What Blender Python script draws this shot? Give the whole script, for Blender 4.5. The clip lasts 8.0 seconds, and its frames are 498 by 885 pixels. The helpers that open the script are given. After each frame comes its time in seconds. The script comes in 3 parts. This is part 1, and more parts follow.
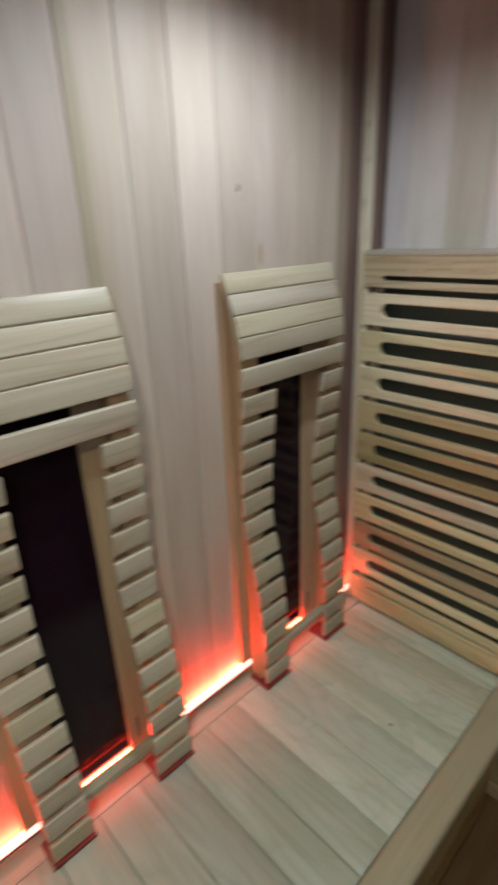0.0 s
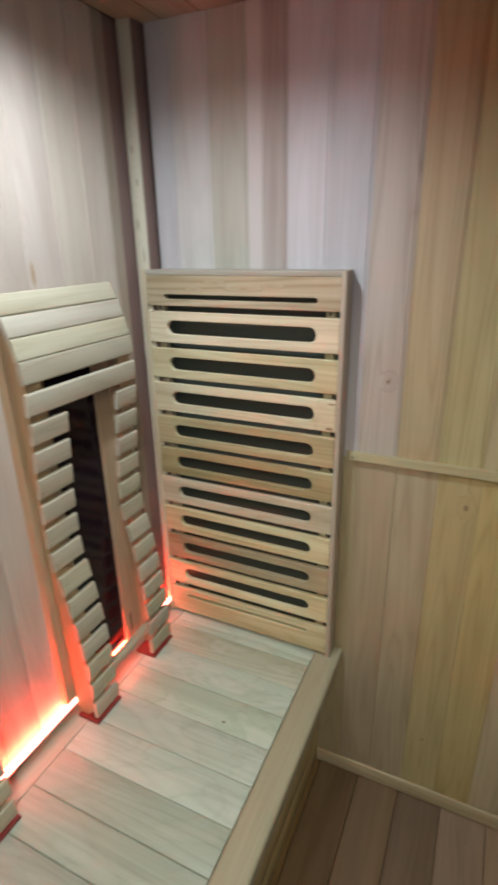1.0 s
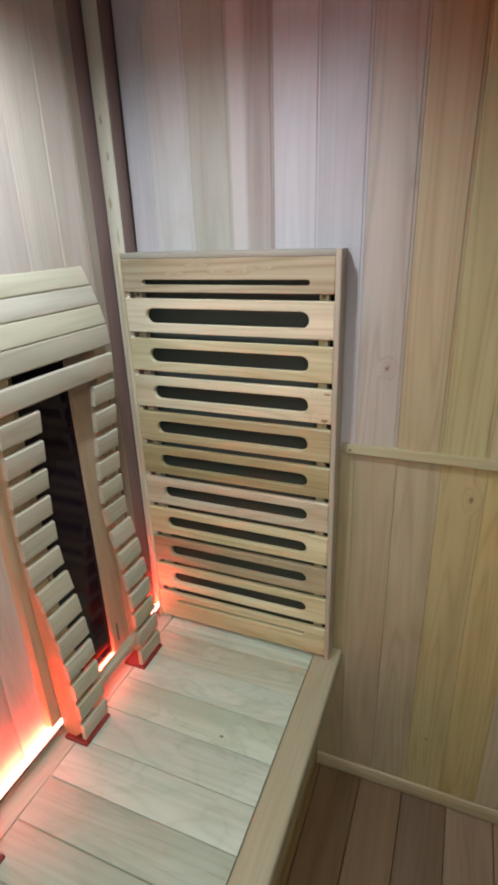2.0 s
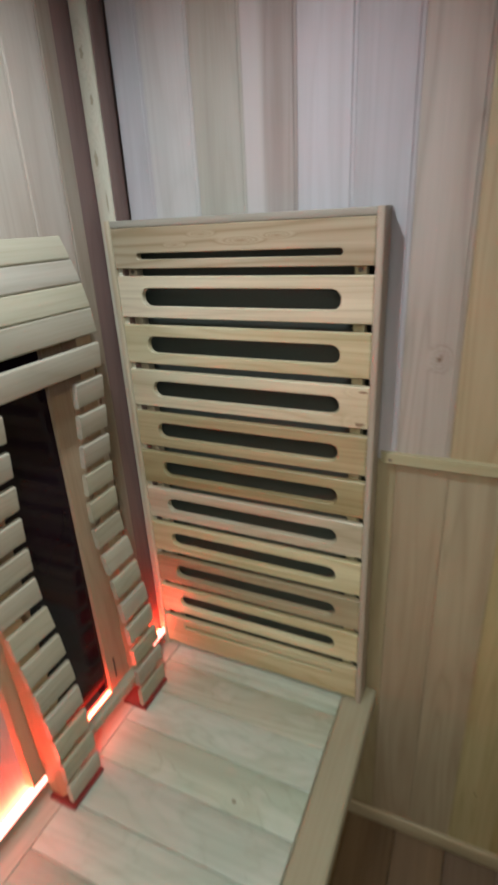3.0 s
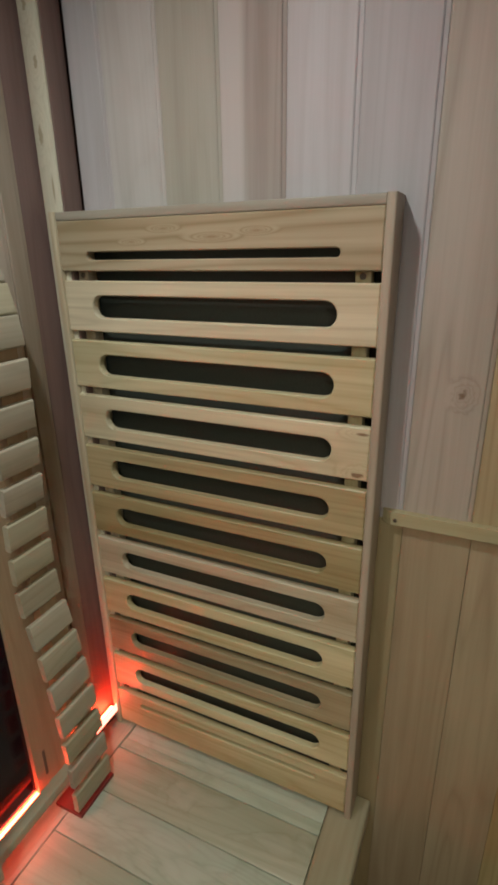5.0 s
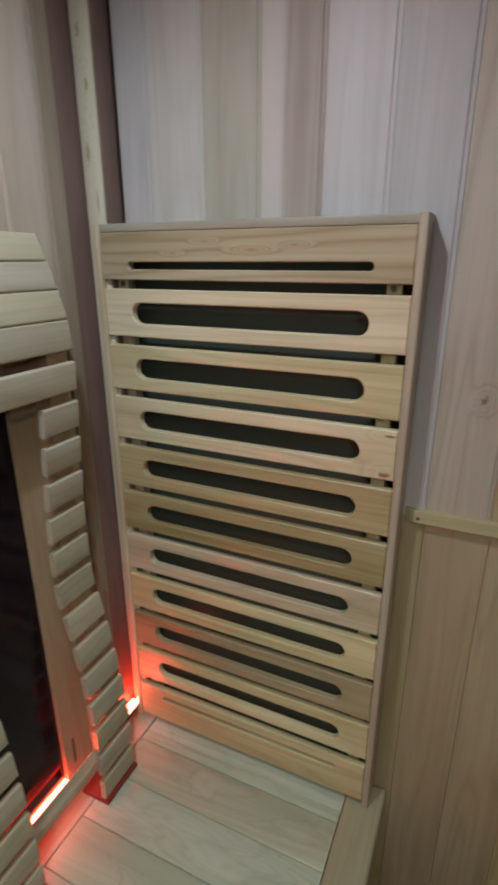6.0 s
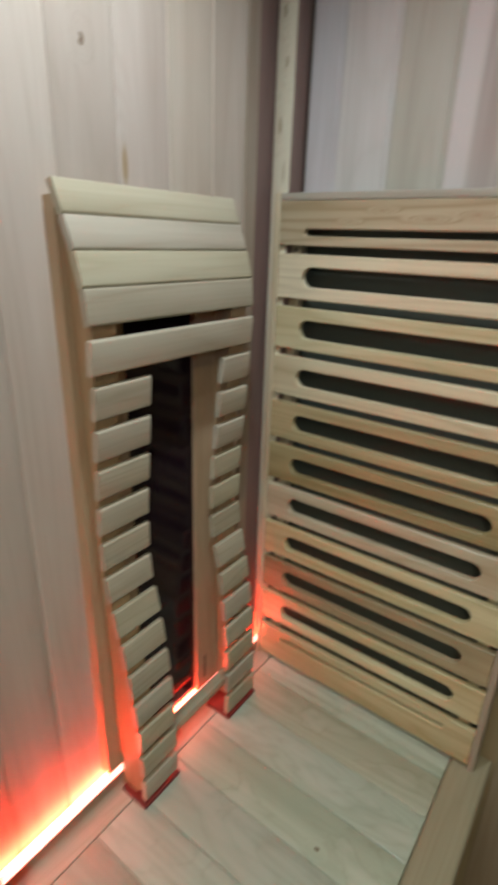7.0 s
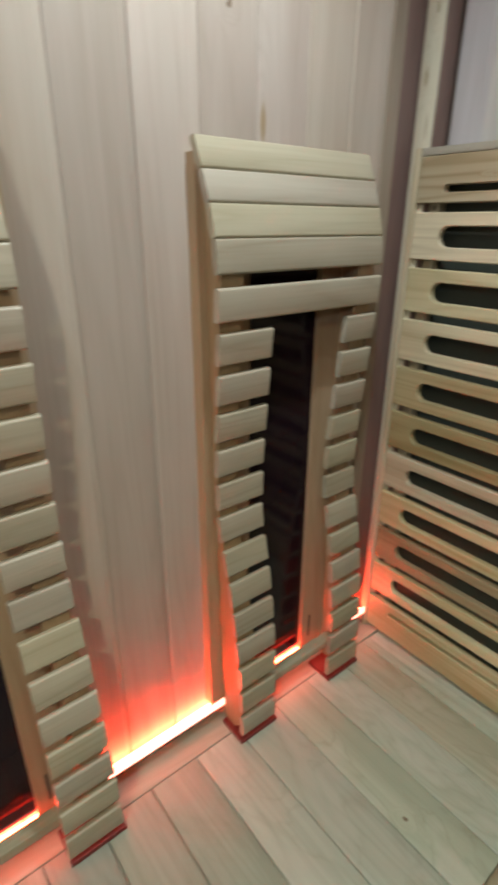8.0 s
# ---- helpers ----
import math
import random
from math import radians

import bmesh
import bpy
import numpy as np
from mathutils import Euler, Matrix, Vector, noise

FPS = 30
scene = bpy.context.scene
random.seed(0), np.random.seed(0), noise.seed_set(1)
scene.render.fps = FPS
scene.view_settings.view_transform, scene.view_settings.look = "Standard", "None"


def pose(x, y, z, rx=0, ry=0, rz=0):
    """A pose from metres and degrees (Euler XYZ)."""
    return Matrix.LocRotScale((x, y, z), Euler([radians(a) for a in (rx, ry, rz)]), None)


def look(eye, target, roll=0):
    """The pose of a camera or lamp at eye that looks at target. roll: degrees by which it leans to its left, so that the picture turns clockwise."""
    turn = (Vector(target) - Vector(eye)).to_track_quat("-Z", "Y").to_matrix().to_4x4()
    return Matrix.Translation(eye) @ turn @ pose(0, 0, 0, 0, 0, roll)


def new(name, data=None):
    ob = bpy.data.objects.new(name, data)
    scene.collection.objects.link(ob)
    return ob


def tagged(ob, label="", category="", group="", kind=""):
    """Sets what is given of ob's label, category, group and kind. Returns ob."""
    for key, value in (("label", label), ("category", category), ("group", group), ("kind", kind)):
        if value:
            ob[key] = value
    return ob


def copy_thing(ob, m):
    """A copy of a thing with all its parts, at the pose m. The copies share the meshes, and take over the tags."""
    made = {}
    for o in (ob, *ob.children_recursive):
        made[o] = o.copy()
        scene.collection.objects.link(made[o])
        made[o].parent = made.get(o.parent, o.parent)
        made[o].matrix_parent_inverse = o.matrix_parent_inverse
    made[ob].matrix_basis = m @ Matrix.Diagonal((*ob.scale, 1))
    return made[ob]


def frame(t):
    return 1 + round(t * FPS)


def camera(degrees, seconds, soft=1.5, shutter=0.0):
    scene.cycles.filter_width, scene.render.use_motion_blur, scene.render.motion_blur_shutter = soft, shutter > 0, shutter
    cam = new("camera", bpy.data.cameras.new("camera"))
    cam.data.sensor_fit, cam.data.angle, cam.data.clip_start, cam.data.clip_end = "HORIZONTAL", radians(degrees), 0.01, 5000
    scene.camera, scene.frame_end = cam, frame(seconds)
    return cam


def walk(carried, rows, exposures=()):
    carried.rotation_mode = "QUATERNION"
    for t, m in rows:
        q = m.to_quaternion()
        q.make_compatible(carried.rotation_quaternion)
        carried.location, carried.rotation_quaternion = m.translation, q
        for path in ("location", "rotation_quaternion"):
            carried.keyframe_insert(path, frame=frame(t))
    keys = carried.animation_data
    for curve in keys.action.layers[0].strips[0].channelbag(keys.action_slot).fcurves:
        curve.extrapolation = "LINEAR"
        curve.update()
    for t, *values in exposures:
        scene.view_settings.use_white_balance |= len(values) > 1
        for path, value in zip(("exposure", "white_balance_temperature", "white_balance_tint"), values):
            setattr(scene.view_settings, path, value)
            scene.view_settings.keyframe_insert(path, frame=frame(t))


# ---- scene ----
cam = camera(51.5, 8.0, soft=3.2, shutter=0.8)
PATH = [
    (0, (-1.155, -0.776, 1.551), (0.111, 0.574, 0.791), -2.3),
    (0.5, (-1.149, -0.798, 1.545), (0.379, 0.283, 0.839), -1.6),
    (1, (-1.147, -0.818, 1.556), (0.539, -0.022, 0.832), -1.1),
    (1.2, (-1.146, -0.801, 1.553), (0.563, -0.057, 0.828), -1.0),
    (1.5, (-1.137, -0.79, 1.545), (0.583, -0.068, 0.824), -1.6),
    (2.8, (-0.935, -0.695, 1.503), (0.731, 0.041, 0.677), -2.6),
    (3, (-0.893, -0.686, 1.488), (0.77, 0.096, 0.696), -3.0),
    (3.5, (-0.76, -0.642, 1.45), (0.882, 0.209, 0.689), -4.1),
    (4, (-0.72, -0.636, 1.442), (0.92, 0.227, 0.691), -3.7),
    (4.5, (-0.69, -0.647, 1.434), (0.982, 0.181, 0.713), -2.1),
    (6, (-0.759, -0.616, 1.444), (0.954, 0.171, 0.776), -0.1),
    (6.5, (-0.821, -0.567, 1.433), (0.848, 0.309, 0.764), 2.2),
    (7, (-0.878, -0.575, 1.422), (0.629, 0.516, 0.688), 1.9),
    (7.5, (-0.881, -0.599, 1.383), (0.456, 0.677, 0.617), 0.8),
    (8, (-0.891, -0.619, 1.382), (0.258, 0.818, 0.598), 0.3),
]
EXPOSURE = [(0, -0.62, 6050, 12), (0.5, -0.32, 6050, 12), (1, 0.00, 5850, 10), (1.5, 0.07, 5700, 10), (3, -0.30, 5800, 10), (3.5, -0.53, 6000, 10),
            (4.5, -0.72, 6750, 10), (6, -0.61, 5900, 10), (6.5, -0.47, 5950, 10), (7, -0.46, 6080, 10), (8, -0.42, 6250, 10)]
walk(cam, [(t, look(eye, target, roll)) for t, eye, target, roll in PATH], EXPOSURE)

# ---- world and lights ----
CEIL = 2.000                     # ceiling height
LEFT, FRONT = -2.02, -1.16       # unseen side wall and front wall
BENCH = 0.48                     # top of the bench
world = bpy.data.worlds.new("world")
scene.world = world
world.use_nodes = True
world.node_tree.nodes["Background"].inputs[0].default_value = (0.03, 0.028, 0.03, 1)
world.node_tree.nodes["Background"].inputs[1].default_value = 0.2


def lamp(name, kind, m, colour, watts, shadow_soft_size=0.02, spot_size=None, spot_blend=0.0):
    data = bpy.data.lights.new(name, kind)
    data.color, data.energy = colour, watts
    data.shadow_soft_size = shadow_soft_size
    if spot_size:
        data.spot_size, data.spot_blend = spot_size, spot_blend
    ob = new(name, data)
    ob.matrix_world = m
    return ob


DOOR0, DOOR1, LINTEL = -2.00, -1.24, 1.93    # assumed doorway in the unseen front wall, open for the cool fill
DOWNLIGHTS = [(-0.53, -0.310, 23.0), (-1.12, -0.46, 10.0)]
# warm fill lamp added out of view by the front wall
FRONT_FILL = (-1.50, -0.98)
for x, y, watts in DOWNLIGHTS:
    lamp("downlight_beam", "SPOT", look((x, y, CEIL - 0.014), (x, y, 0.0)), (0.94, 1.0, 0.97), watts,
         spot_size=radians(160), spot_blend=0.7, shadow_soft_size=0.022)
lamp("front_fill_beam", "SPOT", look((*FRONT_FILL, CEIL - 0.014), (FRONT_FILL[0] + 0.55, FRONT_FILL[1] + 0.1, 0.0)), (1.0, 0.90, 0.60), 46.0,
     spot_size=radians(128), spot_blend=0.8, shadow_soft_size=0.022)
# cool fill added outside the doorway, no known lamp there
lamp("hall_fill", "POINT", Matrix.Translation((-2.15, -1.53, 1.90)), (0.88, 0.92, 1.0), 20.0, shadow_soft_size=0.07)


# ---- materials ----
def wood(name, light, dark, rough=0.5, axis="X", contrast=1.0, spread=0.16, knots=(), ring=1.0, bump=0.12, stain=(0.16, 0.10, 0.055), soak=0.85, blotch=0.0):
    """Sawn softwood with its grain along the object's own axis; knots: (along, across, radius, slimness) in metres."""
    mat = bpy.data.materials.new(name)
    mat.use_nodes = True
    nt = mat.node_tree
    n, l = nt.nodes, nt.links
    bsdf = n["Principled BSDF"]

    def add(kind, operation=None, data_type=None, blend_type=None, interpolation_type=None):
        node = n.new(kind)
        if operation:
            node.operation = operation
        if data_type:
            node.data_type, node.blend_type = data_type, blend_type
        if interpolation_type:
            node.interpolation_type = interpolation_type
        return node

    def maths(op, a, b=None, c=None):
        node = add("ShaderNodeMath", operation=op)
        for i, v in enumerate((a, b, c)):
            if v is None:
                continue
            if isinstance(v, (int, float)):
                node.inputs[i].default_value = v
            else:
                l.new(v, node.inputs[i])
        return node.outputs[0]

    def mixed(fac, a, b, blend="MIX"):
        node = add("ShaderNodeMix", data_type="RGBA", blend_type=blend)
        for i, v in ((0, fac), (6, a), (7, b)):
            if isinstance(v, (int, float)):
                node.inputs[i].default_value = v
            elif isinstance(v, tuple):
                node.inputs[i].default_value = (*v, 1)
            else:
                l.new(v, node.inputs[i])
        return node.outputs[2]

    coord, info = add("ShaderNodeTexCoord"), add("ShaderNodeObjectInfo")
    turn = add("ShaderNodeMapping")
    if axis == "Z":
        turn.inputs["Rotation"].default_value = (0, radians(90), 0)
    elif axis == "Y":
        turn.inputs["Rotation"].default_value = (0, 0, radians(-90))
    l.new(coord.outputs["Object"], turn.inputs["Vector"])
    shift = add("ShaderNodeCombineXYZ")
    for i, k in enumerate((37.0, 11.3, 5.7)):
        l.new(maths("MULTIPLY", info.outputs["Random"], k), shift.inputs[i])
    place = add("ShaderNodeVectorMath", operation="ADD")
    l.new(turn.outputs[0], place.inputs[0])
    l.new(shift.outputs[0], place.inputs[1])
    spot = place.outputs[0]
    def scaled(vec, s):
        node = add("ShaderNodeVectorMath", operation="MULTIPLY")
        l.new(vec, node.inputs[0])
        node.inputs[1].default_value = s
        return node.outputs[0]

    def noisy(vec, scale, detail=3.0, distort=0.0):
        node = add("ShaderNodeTexNoise")
        node.inputs["Scale"].default_value, node.inputs["Detail"].default_value = scale, detail
        node.inputs["Distortion"].default_value = distort
        l.new(vec, node.inputs["Vector"])
        return node.outputs["Fac"]

    knot_mask = None
    for along, across, radius, slim in knots:
        gap = add("ShaderNodeVectorMath", operation="SUBTRACT")
        l.new(turn.outputs[0], gap.inputs[0])
        gap.inputs[1].default_value = (along, across, 0)
        squash = add("ShaderNodeVectorMath", operation="MULTIPLY")
        l.new(gap.outputs[0], squash.inputs[0])
        squash.inputs[1].default_value = (slim, 1, 0.0)
        size = add("ShaderNodeVectorMath", operation="LENGTH")
        l.new(squash.outputs[0], size.inputs[0])
        ragged = maths("MULTIPLY", maths("SUBTRACT", noisy(turn.outputs[0], 150.0, 3.0), 0.5), 2.4 if slim > 0.3 and radius < 0.008 else 0.0)
        near = maths("SMOOTH_MIN", maths("MAXIMUM", maths("ADD", maths("DIVIDE", size.outputs["Value"], radius), ragged), 0.0), 6.0, 1.0)
        fall = maths("POWER", maths("SUBTRACT", 1.0, maths("DIVIDE", near, 6.0)), 2.0)
        knot_mask = (near, fall) if knot_mask is None else (maths("MINIMUM", knot_mask[0], near), maths("MAXIMUM", knot_mask[1], fall))

    broad = noisy(scaled(spot, (0.8, 9.0, 9.0)), 1.6, 2.0, 0.4)
    rings = noisy(scaled(spot, (0.55, 7.0, 7.0)), 2.1, 1.0, 0.3)
    if knot_mask:
        rings = maths("ADD", rings, maths("MULTIPLY", knot_mask[1], 0.55))
    rings = maths("PINGPONG", maths("MULTIPLY", rings, 9.0), 0.5)
    rings = maths("POWER", maths("MULTIPLY", rings, 2.0), 2.4)
    fine = noisy(scaled(spot, (7.0, 260.0, 260.0)), 1.0, 2.0)
    cloud = noisy(scaled(spot, (1.0, 2.0, 2.0)), 3.3, 3.0)
    fac = maths("ADD", maths("MULTIPLY", maths("SUBTRACT", broad, 0.5), 1.25 * contrast), 0.42)
    fac = maths("ADD", fac, maths("MULTIPLY", rings, 0.17 * ring * contrast))
    fac = maths("ADD", fac, maths("MULTIPLY", maths("SUBTRACT", fine, 0.5), 0.45 * contrast))
    fac = maths("ADD", fac, maths("MULTIPLY", maths("SUBTRACT", cloud, 0.5), 0.5 * contrast))
    clamp = add("ShaderNodeClamp")
    l.new(fac, clamp.inputs[0])
    colour = mixed(clamp.outputs[0], light, dark)
    tone = add("ShaderNodeHueSaturation")
    l.new(colour, tone.inputs["Color"])
    other = maths("FRACT", maths("MULTIPLY", info.outputs["Random"], 7.31))
    l.new(maths("ADD", 1.0, maths("MULTIPLY", maths("SUBTRACT", info.outputs["Random"], 0.5), 2 * spread)), tone.inputs["Value"])
    l.new(maths("ADD", 1.0, maths("MULTIPLY", maths("SUBTRACT", other, 0.5), 3.2 * spread)), tone.inputs["Saturation"])
    l.new(maths("ADD", 0.5, maths("MULTIPLY", maths("SUBTRACT", other, 0.5), 0.02)), tone.inputs["Hue"])
    colour = tone.outputs[0]
    if blotch:
        # dried-on pale patches with a thin brown rim
        damp = noisy(scaled(spot, (5.0, 11.0, 11.0)), 1.0, 4.0, 0.8)
        for lo, hi, tint, amount in ((0.50, 0.62, (0.64, 0.645, 0.57), blotch), (0.47, 0.50, (0.25, 0.20, 0.12), 0.55 * blotch)):
            band = add("ShaderNodeMapRange", interpolation_type="SMOOTHSTEP")
            l.new(damp, band.inputs[0])
            band.inputs[1].default_value, band.inputs[2].default_value = lo, hi
            band.inputs[3].default_value, band.inputs[4].default_value = 0.0, amount
            level = band.outputs[0]
            if hi <= 0.50:
                off = add("ShaderNodeMapRange", interpolation_type="SMOOTHSTEP")
                l.new(damp, off.inputs[0])
                off.inputs[1].default_value, off.inputs[2].default_value = hi, hi + 0.03
                off.inputs[3].default_value, off.inputs[4].default_value = 1.0, 0.0
                level = maths("MULTIPLY", level, off.outputs[0])
            colour = mixed(level, colour, tint)
    if knot_mask:
        ramp = add("ShaderNodeMapRange", interpolation_type="SMOOTHSTEP")
        l.new(knot_mask[0], ramp.inputs[0])
        ramp.inputs[1].default_value, ramp.inputs[2].default_value = 0.5, 1.3
        ramp.inputs[3].default_value, ramp.inputs[4].default_value = soak, 0.0
        colour = mixed(ramp.outputs[0], colour, stain)
    l.new(colour, bsdf.inputs["Base Color"])
    l.new(maths("ADD", rough - 0.08, maths("MULTIPLY", broad, 0.16)), bsdf.inputs["Roughness"])
    bsdf.inputs["Specular IOR Level"].default_value = 0.35
    lift = add("ShaderNodeBump")
    lift.inputs["Strength"].default_value, lift.inputs["Distance"].default_value = bump, 0.001
    l.new(maths("ADD", fine, maths("MULTIPLY", rings, 0.4)), lift.inputs["Height"])
    l.new(lift.outputs[0], bsdf.inputs["Normal"])
    return mat


def plain(name, colour, rough=0.5, metal=0.0, noise_scale=40.0, spread=0.12, emit=None, watts=0.0):
    """Paint, plastic or metal with a faint mottle."""
    mat = bpy.data.materials.new(name)
    mat.use_nodes = True
    n, l = mat.node_tree.nodes, mat.node_tree.links
    bsdf = n["Principled BSDF"]
    tex, mix = n.new("ShaderNodeTexNoise"), n.new("ShaderNodeMix")
    tex.inputs["Scale"].default_value, tex.inputs["Detail"].default_value = noise_scale, 4.0
    mix.data_type = "RGBA"
    mix.inputs[6].default_value = (*[c * (1 - spread) for c in colour], 1)
    mix.inputs[7].default_value = (*[min(1, c * (1 + spread)) for c in colour], 1)
    l.new(tex.outputs["Fac"], mix.inputs[0])
    l.new(mix.outputs[2], bsdf.inputs["Base Color"])
    bsdf.inputs["Roughness"].default_value, bsdf.inputs["Metallic"].default_value = rough, metal
    if emit:
        bsdf.inputs["Emission Color"].default_value, bsdf.inputs["Emission Strength"].default_value = (*emit, 1), watts
    return mat


PALE, TAN = (0.58, 0.516, 0.445), (0.41, 0.335, 0.262)
wall_wood = wood("hemlock_wall", PALE, TAN, 0.48, spread=0.09)
grey_wood = wood("hemlock_grey_board", (0.56, 0.545, 0.515), (0.40, 0.375, 0.335), 0.48, spread=0.03)
sage_wood = wood("hemlock_sage_board", (0.455, 0.435, 0.375), (0.31, 0.285, 0.228), 0.48, spread=0.03)
lilac_wood = wood("hemlock_lilac_board", (0.535, 0.508, 0.512), (0.385, 0.352, 0.342), 0.48, spread=0.05)
banded_wood = wood("hemlock_banded_board", (0.425, 0.368, 0.33), (0.27, 0.22, 0.19), 0.48, spread=0.03, ring=1.6, knots=((0.0, 0.030, 0.020, 0.0),), stain=(0.54, 0.50, 0.475), soak=0.8)
stripe_wood = wood("hemlock_wall_stripe", PALE, TAN, 0.48, spread=0.03, knots=((0.0, 0.0355, 0.0125, 0.0),), stain=(0.36, 0.315, 0.215), soak=0.85)
knot_wood_back = wood("hemlock_wall_knot_back", PALE, TAN, 0.48, spread=0.05, knots=((0.624, 0.0, 0.0044, 0.7),))
knot_wood_side = wood("hemlock_wall_knot_side", (0.49, 0.44, 0.37), (0.325, 0.275, 0.215), 0.48, spread=0.03, ring=2.4, knots=((-0.2735, -0.015, 0.0045, 0.8),))
mark_wood_back = wood("hemlock_wall_mark", PALE, TAN, 0.48, spread=0.05, knots=((0.505, 0.037, 0.0055, 0.22),), stain=(0.36, 0.25, 0.13))
lower_wood = wood("hemlock_lower_wall", (0.555, 0.468, 0.275), (0.355, 0.272, 0.142), 0.5, spread=0.14, ring=1.9)
knot_wood_low = wood("hemlock_lower_wall_knot", (0.555, 0.468, 0.275), (0.355, 0.272, 0.142), 0.5, spread=0.06, ring=2.0, knots=((0.45, -0.021, 0.004, 0.5), (-0.289, 0.003, 0.0028, 0.8)))
# lower boards beside the heater, browned to paint in the weaker light
shaded_lower_wood = wood("hemlock_lower_wall_shaded", (0.44, 0.365, 0.23), (0.29, 0.222, 0.125), 0.5, spread=0.05, ring=1.3)
post_wood = wood("hemlock_post", (0.66, 0.63, 0.49), (0.50, 0.46, 0.33), 0.5, spread=0.05, ring=2.0, knots=((0.60, 0.005, 0.0042, 0.38), (0.69, -0.003, 0.0036, 0.4), (0.76, 0.004, 0.0042, 0.45), (0.53, -0.006, 0.0022, 0.12)), stain=(0.30, 0.235, 0.14), soak=0.75)
slat_wood = wood("basswood_slat", (0.70, 0.635, 0.44), (0.42, 0.34, 0.19), 0.40, spread=0.085, ring=1.3, contrast=1.22)
split_wood = wood("basswood_slat_split", (0.72, 0.655, 0.455), (0.44, 0.36, 0.205), 0.40, spread=0.03, ring=1.3, contrast=1.2, knots=((0.236, 0.029, 0.0022, 0.25), (0.232, -0.031, 0.0042, 0.6)), stain=(0.20, 0.10, 0.05))
olive_wood = wood("basswood_slat_olive", (0.52, 0.44, 0.275), (0.31, 0.24, 0.13), 0.42, spread=0.08, ring=1.3, contrast=1.3)
figured_wood = wood("figured_slat", (0.50, 0.42, 0.305), (0.30, 0.225, 0.14), 0.42, spread=0.03, ring=3.4, knots=((0.02, 0.022, 0.0016, 0.16), (-0.055, 0.034, 0.0012, 0.2), (0.085, 0.028, 0.0013, 0.2), (-0.11, 0.018, 0.0010, 0.2)), stain=(0.30, 0.21, 0.12))
dark_end_wood = wood("planed_pine_rib", (0.48, 0.352, 0.224), (0.298, 0.201, 0.115), 0.5, axis="Z", spread=0.06)
rest_wood = wood("basswood_backrest_slat", (0.55, 0.508, 0.392), (0.385, 0.335, 0.238), 0.36, spread=0.075, ring=1.5, contrast=1.25)
upright_wood = wood("basswood_upright", (0.54, 0.415, 0.262), (0.362, 0.254, 0.142), 0.45, axis="Z", spread=0.05)
bench_knot_wood = wood("hemlock_bench_knot", (0.515, 0.58, 0.465), (0.355, 0.395, 0.295), 0.26, spread=0.05, ring=1.2, blotch=0.3, knots=((-0.087, 0.023, 0.0036, 0.8),))
# paler board with three soft pale patches
bench_pale_wood = wood("hemlock_bench_pale", (0.59, 0.66, 0.555), (0.39, 0.435, 0.335), 0.22, spread=0.05, ring=1.6, blotch=0.22, knots=((-0.045, 0.012, 0.020, 0.35), (0.03, -0.02, 0.012, 0.2), (-0.10, -0.012, 0.010, 0.25)), stain=(0.62, 0.63, 0.55), soak=0.3)
bench_wood = wood("hemlock_bench", (0.555, 0.625, 0.515), (0.385, 0.43, 0.33), 0.25, spread=0.08, ring=1.5, contrast=1.25, blotch=0.2)
# greyer boards, their tone also darkened for the shade at the far end
bench_grey_wood = wood("hemlock_bench_grey", (0.475, 0.52, 0.43), (0.315, 0.338, 0.26), 0.27, spread=0.09, ring=1.5, contrast=1.2, blotch=0.12)
bench_tan_wood = wood("hemlock_bench_tan", (0.56, 0.59, 0.465), (0.395, 0.405, 0.292), 0.26, spread=0.04, ring=1.3, contrast=1.2, blotch=0.25)
strip_wood = wood("pale_bench_back_board", (0.56, 0.52, 0.43), (0.40, 0.36, 0.27), 0.35, spread=0.03, ring=1.2)
rail_wood = wood("hemlock_rail", (0.455, 0.415, 0.30), (0.31, 0.27, 0.178), 0.38, spread=0.04)
# corner boards darkened and reddened: shade and strip glow put into the colour
shaded_corner_wood = wood("hemlock_shaded_corner_board", (0.25, 0.170, 0.147), (0.16, 0.102, 0.086), 0.45, spread=0.05, ring=1.4)
# next board out, browned for the softer edge of that corner shade
part_shade_wood = wood("hemlock_part_shade_board", (0.416, 0.352, 0.288), (0.275, 0.216, 0.164), 0.48, spread=0.05)
tan_wood = wood("hemlock_tan_board", (0.485, 0.402, 0.245), (0.33, 0.248, 0.128), 0.5, spread=0.06, ring=2.2)
yellow_wood = wood("hemlock_yellow_board", (0.575, 0.503, 0.31), (0.385, 0.312, 0.162), 0.5, spread=0.08, ring=2.2)
side_wood = wood("basswood_side_board", (0.50, 0.43, 0.335), (0.335, 0.272, 0.195), 0.42, spread=0.03, contrast=1.2)
edge_wood = wood("dusty_edge_board", (0.38, 0.35, 0.285), (0.27, 0.235, 0.18), 0.5, spread=0.03)
batten_wood = wood("hemlock_batten", (0.50, 0.44, 0.28), (0.35, 0.285, 0.165), 0.4, axis="Y", spread=0.04)
# unseen walls, made dark to cut the light they bounce back
unseen_dark_wood = wood("dark_unseen_wall_board", (0.17, 0.125, 0.085), (0.10, 0.072, 0.048), 0.45, spread=0.08)
floor_wood = wood("brown_floor_board", (0.285, 0.188, 0.108), (0.132, 0.081, 0.044), 0.34, spread=0.22)
ceil_wood = wood("hemlock_ceiling", (0.416, 0.32, 0.24), (0.268, 0.186, 0.126), 0.5, axis="X", spread=0.05)
backing = plain("dark_backing", (0.15, 0.115, 0.085), 0.9)
